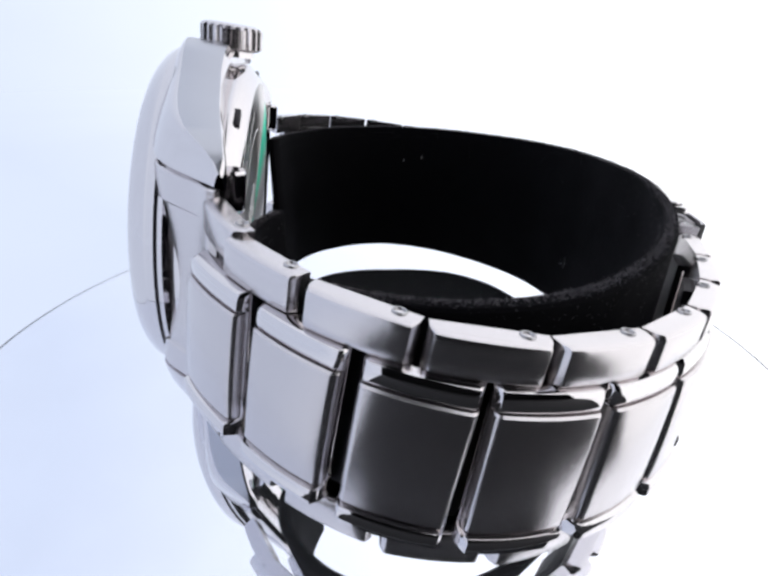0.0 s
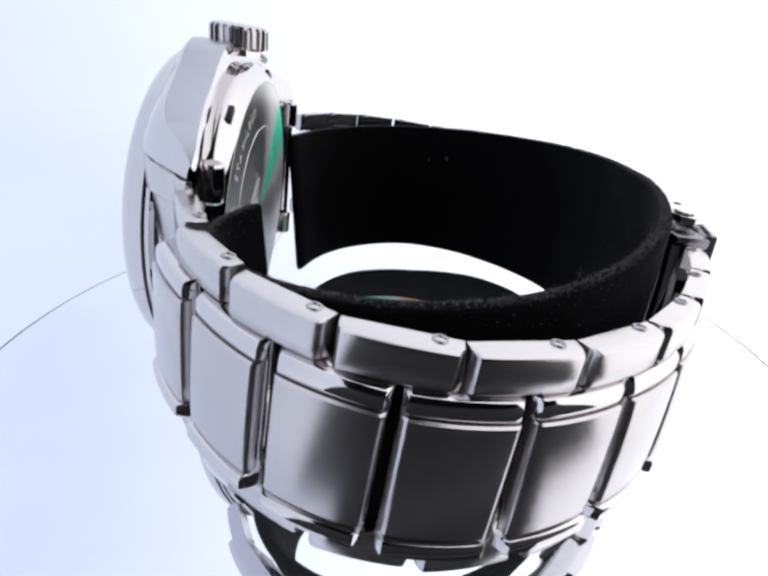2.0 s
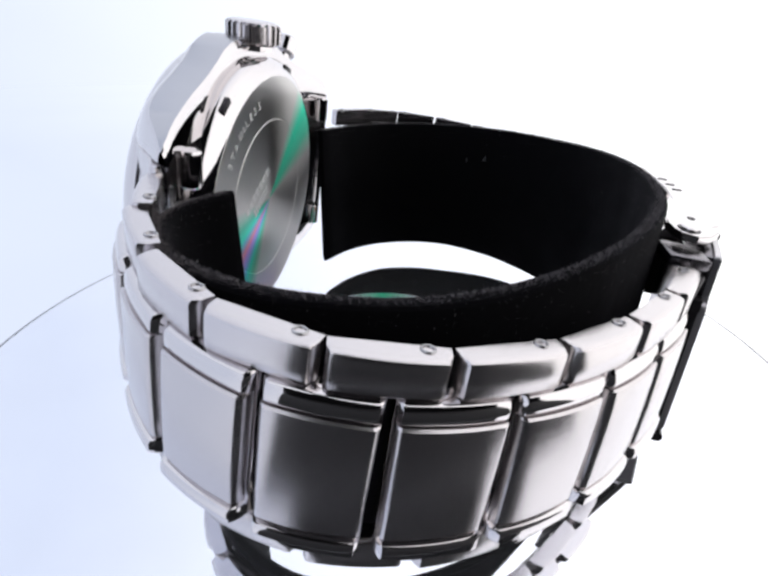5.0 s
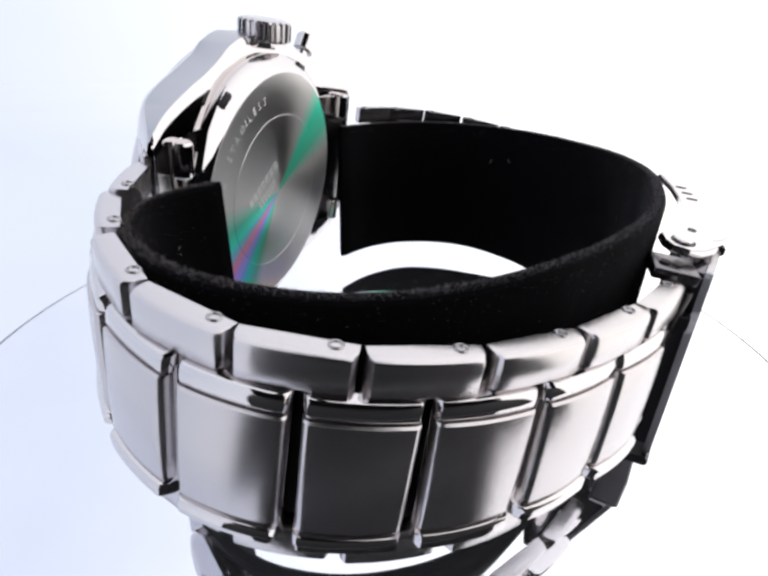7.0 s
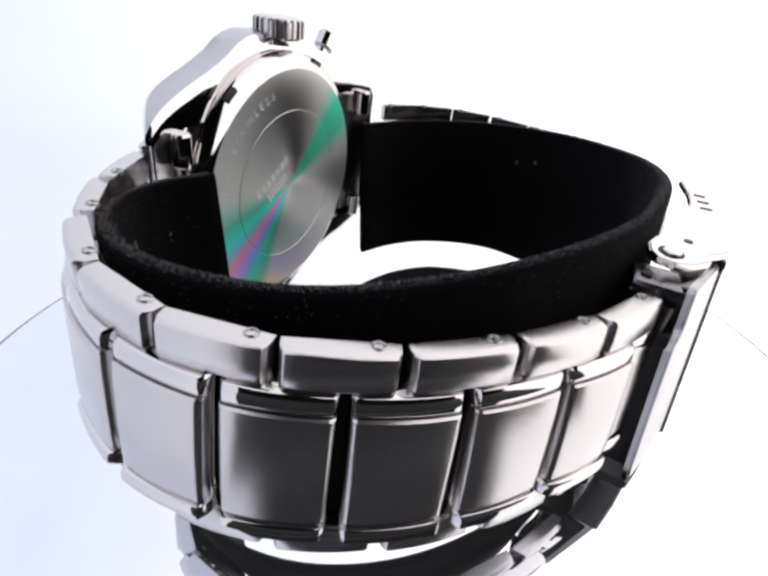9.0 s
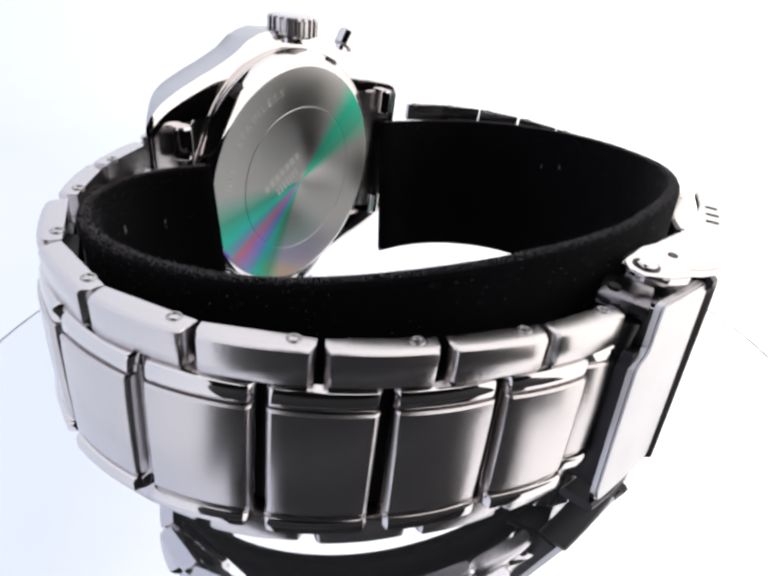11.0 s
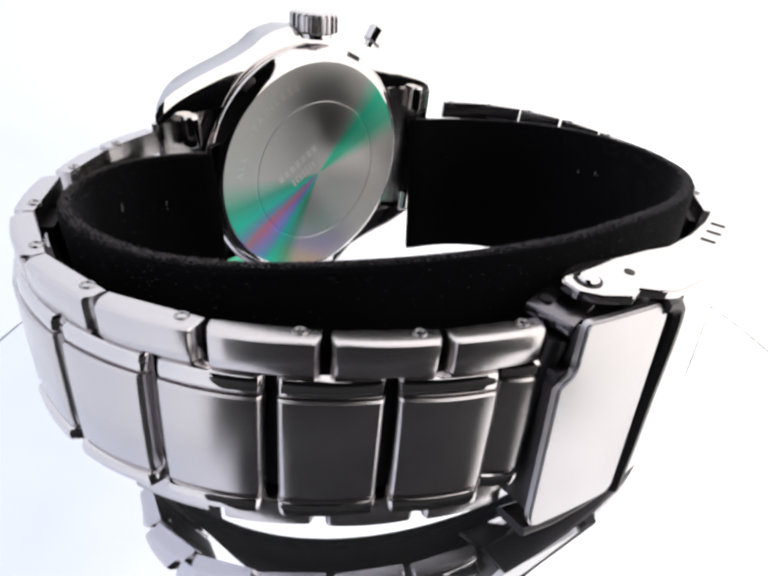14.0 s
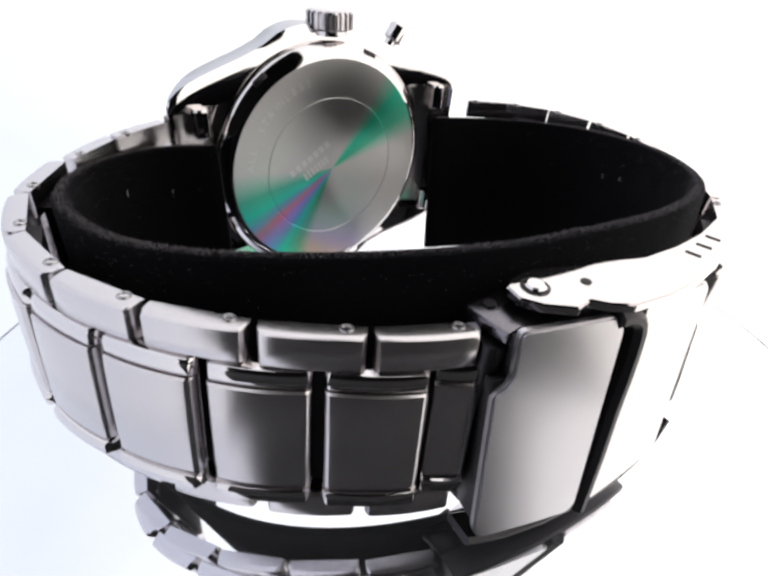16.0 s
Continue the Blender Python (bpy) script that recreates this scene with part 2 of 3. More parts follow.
def bracelet(watch):
    length = 0.1160
    body = [(-0.101, 0.020), (-0.101, 0.034), (-0.099, 0.0420), (-0.096, 0.0455), (-0.083, 0.0460), (-0.0785, 0.0435), (-0.0755, 0.032),
            (0.074, 0.032), (0.0755, 0.036), (0.079, 0.0375), (0.091, 0.0365), (0.096, 0.034), (0.099, 0.028), (0.099, 0.020)]
    panel = [(-0.0735, 0.030), (-0.0735, 0.0385), (-0.0715, 0.0415), (-0.05, 0.0425), (0, 0.043), (0.05, 0.0425), (0.0715, 0.0415), (0.0735, 0.0385), (0.0735, 0.030)]
    side = [(-0.0225, 0.020), (-0.0222, 0.0265), (-0.0212, 0.0293), (-0.0188, 0.0308), (0.0150, 0.0315), (0.0182, 0.0304), (0.0200, 0.0278), (0.0208, 0.022)]
    first = None
    for way, joints in ((1, JOINTS), (-1, FAR)):
        for a, b in zip(joints, joints[1:-1]):
            if way < 0:
                a, b = b, a
            m = joint_pose(a, b, inset=0.026, z=-0.006 if way > 0 else -0.006 + FAR_DROP, flare=flare(a, b) if way > 0 else 0.0)
            if first is None:
                first = part("centre_link", link_solid(length, body, 0.0045, 0.009, 0.010), POLISHED, watch, m, "polished steel link")
                part("brushed_panel", link_solid(length * 0.985, panel, 0.005, 0.005, 0.014), BRUSHED, first, None, "brushed steel face")
            else:
                again(first, m, watch)
    # near-black strips added behind the links for the shade in the gaps
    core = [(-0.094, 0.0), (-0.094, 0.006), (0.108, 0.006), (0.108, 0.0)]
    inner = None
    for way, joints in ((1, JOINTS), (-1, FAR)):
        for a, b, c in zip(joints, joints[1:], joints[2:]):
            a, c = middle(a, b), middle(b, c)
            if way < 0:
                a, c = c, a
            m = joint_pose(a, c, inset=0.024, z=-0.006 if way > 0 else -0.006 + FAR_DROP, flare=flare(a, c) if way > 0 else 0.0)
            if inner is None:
                inner = part("inner_link", link_solid(0.060, core, 0.0, 0.0, -0.004), SHADE_STEEL, watch, m, "dark strip standing for shade between the links")
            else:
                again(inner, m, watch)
    nodes_near = [(-0.264, -0.420)] + [middle(a, b) for a, b in zip(JOINTS, JOINTS[1:])]
    nodes_far = [(-0.352, 0.425)] + [middle(a, b) for a, b in zip(FAR, FAR[1:])]
    mould = None
    for way, nodes in ((1, nodes_near), (-1, nodes_far)):
        for i, (a, b) in enumerate(zip(nodes, nodes[1:])):
            if way < 0:
                a, b = b, a
            if i == 8 and way < 0:
                continue
            for z in (0.1205, -0.1310):
                inset = ((0.040, 0.027, 0.020)[min(i, 2)] if z > 0 else 0.033) if way > 0 else 0.024
                m = joint_pose(a, b, inset=inset, z=z - 0.004 if way > 0 else z - 0.004 + FAR_DROP, flare=flare(a, b) if way > 0 else 0.0)
                m = m @ pose((-0.008 if i and way > 0 else 0.0) * U, 0, (0.006 if way > 0 and i == 0 and z > 0 else 0.0) * U)
                if mould is None:
                    mould = part("side_link", link_solid(0.1150, side, 0.004, 0.009, 0.002), POLISHED, watch, m, "satin steel edge link")
                    mould.data.materials[0] = SATIN
                    pin = scaled(revolved([(0, -0.0012), (0.0042, -0.0012), (0.0050, 0.0), (0.0056, 0.0016), (0.0070, 0.0018), (0.0080, 0.0008), (0.0084, -0.004), (0, -0.004)], 20))
                    part("pin", pin, PIN, mould, pose(0.035 * U, -0.0085 * U, 0.0208 * U))
                else:
                    again(mould, m, watch)


# the case: its own frame has z out of the dial, x along the bracelet (to the near side), y to the crown
CASE = at(-0.394, -0.032, -0.016, 8.0) @ Matrix(((0, 0, -1, 0), (-1, 0, 0, 0), (0, 1, 0, 0), (0, 0, 0, 1)))


BODY = CASE @ pose(-0.005 * U, 0, 0)


def along(a, table):
    """The value at a, on straight lines between the table's points."""
    for (p, u), (q, v) in zip(table, table[1:]):
        if a <= q:
            return u + (v - u) * (a - p) / (q - p)
    return table[-1][1]


EDGE = [(0, 0.320), (0.06, 0.315), (0.11, 0.304), (0.152, 0.284), (0.20, 0.266), (0.25, 0.251), (0.30, 0.236), (0.335, 0.223), (0.358, 0.211), (0.371, 0.200), (0.378, 0.188)]
BACK = [(0, -0.070), (0.15, -0.074), (0.25, -0.088), (0.33, -0.104), (0.367, -0.112), (0.378, -0.110)]
FRONT = [(0, 0.018), (0.20, 0.014), (0.25, 0.009), (0.28, 0.002), (0.302, -0.009), (0.33, -0.036), (0.36, -0.074), (0.378, -0.097)]
BEVEL = [(0, 0.006), (0.10, -0.003), (0.18, -0.013), (0.24, -0.023), (0.28, -0.033), (0.31, -0.044), (0.335, -0.060), (0.355, -0.080), (0.378, -0.103)]
INNER = [(0, 0.290), (0.15, 0.245), (0.25, 0.195), (0.302, 0.176), (0.378, 0.170)]


def case_body():
    """The middle of the case with its four lugs, which bend back towards the wrist; a polished bevel widens along each lug."""
    half_xs = [0.03 * k for k in range(1, 9)] + [0.255, 0.27, 0.285, 0.30, 0.315, 0.33, 0.343, 0.355, 0.364, 0.371, 0.375, 0.378]
    xs = [-x for x in reversed(half_xs)] + [0.0] + half_xs

    def ring(x):
        a = abs(x)
        e, back, front, bev, yin = (along(a, table) for table in (EDGE, BACK, FRONT, BEVEL, INNER))
        foot = 0.036 * max(0.0, 1 - (a / 0.16) ** 2)
        guard = 0.008 * max(0.0, 1 - ((x - 0.085) / 0.07) ** 2)
        well, wide = 0.040 * min(1.0, max(0.0, (a - 0.18) / 0.06)), min(e - 0.03, 0.180)
        well = max(0.0, min(well, front - 0.020 - back))
        half = [(back + well, wide - 0.006), (back, wide), (back, e - 0.022), (back + 0.003, e - 0.006), (back + 0.006, e), (bev, e), (bev + 0.30 * (front - bev), e - 0.10 * (e - yin)), (bev + 0.65 * (front - bev), e - 0.40 * (e - yin)),
                (bev + 0.90 * (front - bev), e - 0.75 * (e - yin)), (front, yin), (front - 0.014, yin - 0.003)]
        return [(x, w + guard, h) for h, w in half] + [(x, -w - foot, h) for h, w in reversed(half)]

    bm = scaled(swept(xs, ring))
    bm.faces.ensure_lookup_table()
    for k in range(len(xs) - 1):
        for i in (4, 16):
            bm.faces[k * 22 + i].material_index = 1
    return bm


def end_piece():
    """The solid first piece of the bracelet between two lugs, with a lower brushed middle."""
    ys = [-0.168, -0.166, -0.162, -0.123, -0.118, -0.06, 0.0, 0.06, 0.118, 0.123, 0.162, 0.166, 0.168]

    def ring(y):
        k = 0.003 if abs(y) > 0.167 else 0.005 if abs(y) < 0.12 else 0.0
        face = [(0.265, 0.004), (0.285, 0.000), (0.302, -0.009), (0.317, -0.022), (0.332, -0.039), (0.347, -0.058), (0.360, -0.072), (0.374, -0.080), (0.384, -0.088), (0.386, -0.098)]
        return [(0.27, y, -0.060)] + [(0.24, y, 0.006 - k)] + [(x - 0.8 * k, y, z - 0.6 * k) for x, z in face] + [(0.378, y, -0.104), (0.335, y, -0.100)]

    return scaled(swept(ys, ring))


def crown_mesh(r, h, teeth, depth):
    bm = bmesh.new()
    n = teeth * 4
    rows = []
    for q, z in ((0.80, 0), (1.0, 0.12), (1.0, 0.82), (0.93, 0.93), (0.75, 1.0)):
        row = []
        for k in range(n):
            groove = depth if (k % 4 in (0, 1)) and q >= 1.0 else 0.0
            a = 2 * math.pi * k / n
            row.append(bm.verts.new(((q * r - groove) * math.cos(a), (q * r - groove) * math.sin(a), z * h)))
        rows.append(row)
    for a, b in zip(rows, rows[1:]):
        for k in range(n):
            j = (k + 1) % n
            bm.faces.new((a[k], a[j], b[j], b[k]))
    bm.faces.new(rows[0][::-1])
    bm.faces.new(rows[-1])
    return scaled(bm)


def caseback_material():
    """Turned steel: fine rings about the middle, which spread the light into rays; the rainbow sheen in some of them is
    painted into the base colour.
    """
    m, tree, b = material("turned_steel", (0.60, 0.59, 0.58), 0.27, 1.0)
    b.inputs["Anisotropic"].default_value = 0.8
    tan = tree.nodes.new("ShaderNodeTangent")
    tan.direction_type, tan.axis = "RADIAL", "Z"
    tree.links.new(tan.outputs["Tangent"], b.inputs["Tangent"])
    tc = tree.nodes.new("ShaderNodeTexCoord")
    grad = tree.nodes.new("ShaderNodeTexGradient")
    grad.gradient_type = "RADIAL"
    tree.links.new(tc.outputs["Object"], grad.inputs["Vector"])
    # rainbow sheen painted by angle into the base colour
    painted_rays = tree.nodes.new("ShaderNodeValToRGB")
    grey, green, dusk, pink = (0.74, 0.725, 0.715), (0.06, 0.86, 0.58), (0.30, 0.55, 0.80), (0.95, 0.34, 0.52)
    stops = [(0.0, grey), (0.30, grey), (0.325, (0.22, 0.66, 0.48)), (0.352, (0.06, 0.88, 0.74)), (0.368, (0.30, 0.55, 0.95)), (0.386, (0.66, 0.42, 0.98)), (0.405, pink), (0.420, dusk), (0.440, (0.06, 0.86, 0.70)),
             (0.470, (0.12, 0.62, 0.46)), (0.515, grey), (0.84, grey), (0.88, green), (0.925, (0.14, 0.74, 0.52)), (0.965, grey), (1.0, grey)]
    marks = painted_rays.color_ramp.elements
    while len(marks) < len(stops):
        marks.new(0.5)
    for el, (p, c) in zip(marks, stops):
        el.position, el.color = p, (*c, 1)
    tree.links.new(grad.outputs["Fac"], painted_rays.inputs["Fac"])
    tree.links.new(painted_rays.outputs["Color"], b.inputs["Base Color"])
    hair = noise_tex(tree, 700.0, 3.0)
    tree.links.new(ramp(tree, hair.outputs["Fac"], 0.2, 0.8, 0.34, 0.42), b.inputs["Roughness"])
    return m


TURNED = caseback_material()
ETCHED, _, _ = material("etched_steel", (0.86, 0.85, 0.85), 0.6, 0.4)
GLASS, _, _glass = material("crystal_glass", (1, 1, 1), 0.0)
_glass.inputs["Transmission Weight"].default_value = 1.0
DIAL, _, _ = material("silver_dial", (0.55, 0.56, 0.58), 0.35, 0.3)


def case(watch):
    body = part("case", case_body(), POLISHED, watch, BODY, "polished steel case with four lugs")
    body.data.materials.append(CASE_SATIN)
    part("bezel", scaled(revolved([(0.215, -0.02), (0.314, -0.02), (0.3175, -0.013), (0.311, 0.006), (0.3090, 0.0125), (0.3072, 0.0130), (0.3065, 0.0165), (0.296, 0.032), (0.286, 0.041), (0.280, 0.045), (0.276, 0.046), (0.271, 0.042), (0.215, 0.034)], 128)), POLISHED, watch, CASE, "polished round bezel")
    part("bezel_seam", scaled(revolved([(0.300, -0.0045), (0.3160, -0.0045), (0.3160, -0.0005), (0.300, -0.0005)], 128)), SHADE_STEEL, watch, CASE, "dark seam under the bezel")
    part("crystal", scaled(revolved([(0, 0.052), (0.20, 0.050), (0.262, 0.047), (0.270, 0.044), (0.270, 0.040), (0, 0.040)], 96)), GLASS, watch, CASE, "clear domed crystal")
    part("dial", scaled(revolved([(0, 0.038), (0.266, 0.038), (0.266, 0.033), (0, 0.033)], 96)), DIAL, watch, CASE, "silver dial")
    part("case_ring", scaled(revolved([(0.26, -0.02), (0.3175, -0.03), (0.3205, -0.040), (0.3205, -0.058), (0.316, -0.066), (0.311, -0.070), (0.306, -0.071), (0.305, -0.066), (0.26, -0.066)], 128)), POLISHED, watch, CASE, "polished step of the case")
    back = part("caseback", scaled(revolved([(0.288, -0.066), (0.290, -0.078), (0.2915, -0.084), (0.2905, -0.090), (0.285, -0.097), (0.277, -0.103), (0.268, -0.110), (0.260, -0.1125)], 128)), POLISHED, watch, CASE, "polished ring round the case back")
    part("back_disc", scaled(revolved([(0.262, -0.1105), (0.259, -0.1130), (0.178, -0.1125), (0.177, -0.1115), (0.174, -0.1115), (0.173, -0.1125), (0.08, -0.1125), (0, -0.1125)], 160)), TURNED, back, None, "turned steel disc with painted iridescent rays")
    # dark ring in place of the shade deep in the groove
    part("gasket", scaled(revolved([(0.286, -0.068), (0.308, -0.068), (0.308, -0.064), (0.286, -0.064)], 128)), SHADE_STEEL, back, None, "dark ring for the shaded groove round the case back")
    for turn in (0, 180):
        part("end_piece", end_piece(), SATIN, watch, BODY @ pose(0, 0, 0, 0, 0, turn), "solid steel piece between the lugs")
    for x in (0.318, -0.318):
        for y in (0.150, -0.150):
            part("spring_bar", scaled(revolved([(0, -0.030), (0.015, -0.030), (0.018, -0.026), (0.018, 0.026), (0.015, 0.030), (0, 0.030)], 20)), POLISHED, watch, BODY @ pose(x * U, y * U, -0.112 * U, 90, 0, 0), "polished bar end in the lug")
    # writing and notches on the back, laid out by angle from the far side, upwards
    def on_back(angle, r, lift=0.1130):
        c, q = math.cos(radians(angle)), math.sin(radians(angle))
        return Matrix(((-q, -c, 0, -c * r * U), (-c, q, 0, q * r * U), (0, 0, -1, -lift * U), (0, 0, 0, 1)))

    for word, start in (("ALL", 171), ("STAINLESS", 147)):
        bm, angle = bmesh.new(), start
        for letter in word:
            curve = bpy.data.curves.new("letter", "FONT")
            curve.body, curve.size, curve.extrude, curve.align_x = letter, 0.023 * U, 0.0006 * U, "CENTER"
            tmp = new("letter", curve)
            me = bpy.data.meshes.new_from_object(tmp)
            bpy.data.objects.remove(tmp)
            me.transform(on_back(angle, 0.212))
            bm.from_mesh(me)
            angle -= 3.6 if letter == "I" else 5.2
        part("engraved_word", bm, ETCHED, back, None, "engraved steel lettering", smooth=False)
    for k, (off, wide, high) in enumerate(((0.018, 0.115, 0.016), (-0.014, 0.070, 0.020))):
        for q in range(7):
            m = on_back(90, 0.0) @ pose(0, 0, 0, 0, 0, 32) @ pose((q - 3) * wide / 6.2 * U - 0.035 * U, (off + 0.045) * U, 0)
            part("engraved_bar", scaled(block(wide / 9, high, 0.001, 0)), ETCHED, back, m, smooth=False)
    part("engraved_ring", scaled(revolved([(0.244, -0.1127), (0.2445, -0.1129), (0.245, -0.1127)], 128)), ETCHED, back, None)
    # notches are dark blocks, the shade of the recess in their colour
    for angle in (128, 68):
        m = on_back(angle, 0.277, 0.0965)
        part("back_notch", scaled(block(0.034, 0.022, 0.012, 0.002)), SHADE_STEEL, back, m, "dark notch for the case opener")
    # crown and pushers on the upper edge
    up = Matrix(((1, 0, 0, 0), (0, 0, 1, 0), (0, -1, 0, 0), (0, 0, 0, 1)))
    part("crown", crown_mesh(0.054, 0.042, 22, 0.0058), SATIN, watch, CASE @ pose(-0.018 * U, 0.310 * U, -0.060 * U) @ up, "fluted steel crown", smooth=False)
    part("crown_tube", scaled(revolved([(0, 0), (0.040, 0), (0.040, 0.022), (0, 0.022)], 40)), POLISHED, watch, CASE @ pose(-0.018 * U, 0.300 * U, -0.060 * U) @ up)
    turn = CASE @ pose(0, 0, 0, 0, 0, 36) @ pose(0, 0.322 * U, -0.050 * U) @ up
    part("pusher", scaled(revolved([(0, 0), (0.015, 0), (0.015, 0.022), (0.024, 0.026), (0.025, 0.058), (0.021, 0.064), (0, 0.065)], 32)), POLISHED, watch, turn, "round steel pusher")


def flat_plate(outline, thick, bevel=0.003):
    """A plate from an outline of (along, up) points, thick behind it; its face looks along -y."""
    bm = bmesh.new()
    low = [bm.verts.new((x, 0, z)) for x, z in outline]
    face = bm.faces.new(low)
    made = bmesh.ops.extrude_face_region(bm, geom=[face])
    for v in made["geom"]:
        if isinstance(v, bmesh.types.BMVert):
            v.co.y += thick
    bmesh.ops.recalc_face_normals(bm, faces=bm.faces)
    if bevel:
        edges = [e for e in bm.edges if all(abs(v.co.y) < 1e-9 for v in e.verts)]
        bmesh.ops.bevel(bm, geom=edges, offset=bevel, segments=2, affect="EDGES")
    return bm


def bowed(bm, radius=1.2, step=0.02):
    """Bends a plate along the bracelet's round."""
    x = -0.24
    while x < 0.26:
        bmesh.ops.bisect_plane(bm, geom=bm.verts[:] + bm.edges[:] + bm.faces[:], plane_co=(x, 0, 0), plane_no=(1, 0, 0))
        x += step
    for v in bm.verts:
        v.co.y += v.co.x ** 2 / (2 * radius)
    return bm


def rounded(points, radius, steps=5):
    """The outline with its corners rounded."""
    out, n = [], len(points)
    for i in range(n):
        p, a, b = (Vector(points[k % n]) for k in (i, i - 1, i + 1))
        ra = min(radius, (a - p).length * 0.45)
        rb = min(radius, (b - p).length * 0.45)
        s, e = p + (a - p).normalized() * ra, p + (b - p).normalized() * rb
        for k in range(steps + 1):
            t = k / steps
            out.append(tuple((1 - t) ** 2 * s + 2 * t * (1 - t) * p + t * t * e))
    return out


def bent_bar(points, wide, thick):
    """A flat bar along points (along, up), seen from its broad side."""
    pts = [Vector(p) for p in points]
    idx = list(range(len(pts)))

    def ring(i):
        d = (pts[min(i + 1, len(pts) - 1)] - pts[max(i - 1, 0)]).normalized()
        nx, nz = d.y, -d.x
        w, c = wide / 2, min(wide, thick) * 0.32
        sec = [(-w, c), (-w + c, 0), (w - c, 0), (w, c), (w, thick - c), (w - c, thick), (-w + c, thick), (-w, thick - c)]
        return [(pts[i].x + nx * o, h, pts[i].y + nz * o) for o, h in sec]

    return scaled(bowed(swept(idx, ring), step=0.6))


CLASP = at(0.600, 0.0, 0.0, 90) @ pose(0, 0, 0, -8.2, 0, 0)


def clasp(watch):
    cover = rounded([(-0.180, -0.150), (-0.172, -0.168), (-0.026, -0.178), (-0.014, -0.165), (-0.016, 0.138), (-0.034, 0.155), (-0.158, 0.160), (-0.160, 0.092), (-0.180, 0.080)], 0.010)
    lid = part("clasp_cover", scaled(bowed(flat_plate(cover, 0.010), 2.0)), CLASP_STEEL, watch, CLASP @ pose(-0.01 * U, -0.003 * U, 0, 0, 0, -5.5) @ pose(0.01 * U, 0, 0), "brushed steel clasp cover")
    # folded side of the cover and well behind it, darkness put into the colour
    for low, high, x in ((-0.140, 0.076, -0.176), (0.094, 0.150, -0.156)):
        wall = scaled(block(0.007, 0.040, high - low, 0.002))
        part("cover_side", wall, SHADE_STEEL, lid, pose(x * U, 0.036 * U, (low + high) / 2 * U), "folded side of the cover with dark reflection in its colour")
    part("cover_side", scaled(block(0.028, 0.040, 0.022, 0.002)), SHADE_STEEL, lid, pose(-0.1655 * U, 0.036 * U, 0.0845 * U), "folded side of the cover with dark reflection in its colour")
    part("cover_side", scaled(block(0.118, 0.040, 0.008, 0.002)), DARK_STEEL, lid, pose(-0.088 * U, 0.030 * U, 0.150 * U), "folded side of the cover with dark reflection in its colour")
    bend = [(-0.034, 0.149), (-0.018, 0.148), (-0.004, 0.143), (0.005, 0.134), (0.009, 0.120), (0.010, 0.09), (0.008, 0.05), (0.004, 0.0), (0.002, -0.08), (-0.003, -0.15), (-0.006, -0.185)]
    part("clasp_frame", bent_bar(bend, 0.022, 0.028), SHADE_STEEL, watch, CLASP @ pose(0.006 * U, -0.008 * U, 0), "dark steel edge of the fold-over clasp with shade in its colour")
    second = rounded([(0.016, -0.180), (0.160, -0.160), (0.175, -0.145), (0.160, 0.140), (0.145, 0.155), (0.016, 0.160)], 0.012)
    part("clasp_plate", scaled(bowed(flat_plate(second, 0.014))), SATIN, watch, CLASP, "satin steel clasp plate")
    part("clasp_edge", bent_bar([(0.158, 0.085), (0.166, 0.075), (0.170, 0.03), (0.176, -0.02), (0.176, -0.06)], 0.022, 0.034), SHADE_STEEL, watch, CLASP @ pose(0, 0.0005 * U, 0), "dark steel edge of the clasp plate with shade in its colour")
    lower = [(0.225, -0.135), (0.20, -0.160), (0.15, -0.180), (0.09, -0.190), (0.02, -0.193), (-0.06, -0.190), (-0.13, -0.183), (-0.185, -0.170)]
    part("lower_rail", bent_bar(lower, 0.014, 0.05), SHADE_STEEL, watch, CLASP @ pose(0, 0.006 * U, 0), "dark steel rail under the clasp with shade in its colour")
    # the flat arm along the upper edge: outline in plan
    arm = [(0.490, -0.118), (0.502, -0.135), (0.525, -0.136), (0.545, -0.118), (0.564, -0.085), (0.558, -0.062), (0.572, -0.045), (0.584, -0.02), (0.586, 0.04), (0.578, 0.10), (0.560, 0.17), (0.530, 0.24), (0.500, 0.31),
           (0.475, 0.30), (0.500, 0.22), (0.512, 0.15), (0.516, 0.08), (0.508, 0.03), (0.500, -0.02), (0.488, -0.06), (0.484, -0.09)]
    lift = [at(0, 0, 0.160, 0), at(0, 0, -0.172, 0)]
    for k, m in enumerate(lift):
        bm = bmesh.new()
        low = [bm.verts.new((x, y, 0)) for x, y in arm]
        made = bmesh.ops.extrude_face_region(bm, geom=[bm.faces.new(low)])
        for v in made["geom"]:
            if isinstance(v, bmesh.types.BMVert):
                v.co.z += 0.011
        edges = [e for e in bm.edges if all(v.co.z > 0.01 for v in e.verts)]
        bmesh.ops.bevel(bm, geom=edges, offset=0.002, segments=2, affect="EDGES")
        side = part("clasp_arm", scaled(bm), POLISHED, watch, m, "flat polished clasp arm with a rivet")
        if k == 0:
            part("rivet", scaled(revolved([(0, 0.004), (0.010, 0.004), (0.013, 0.002), (0.0135, -0.003), (0, -0.003)], 28)), POLISHED, side, pose(0.515 * U, -0.105 * U, 0.012 * U))
            part("rivet_ring", scaled(revolved([(0.0135, 0.0004), (0.017, 0.0004), (0.017, -0.003), (0.0135, -0.003)], 28)), SHADE_STEEL, side, pose(0.515 * U, -0.105 * U, 0.0115 * U))
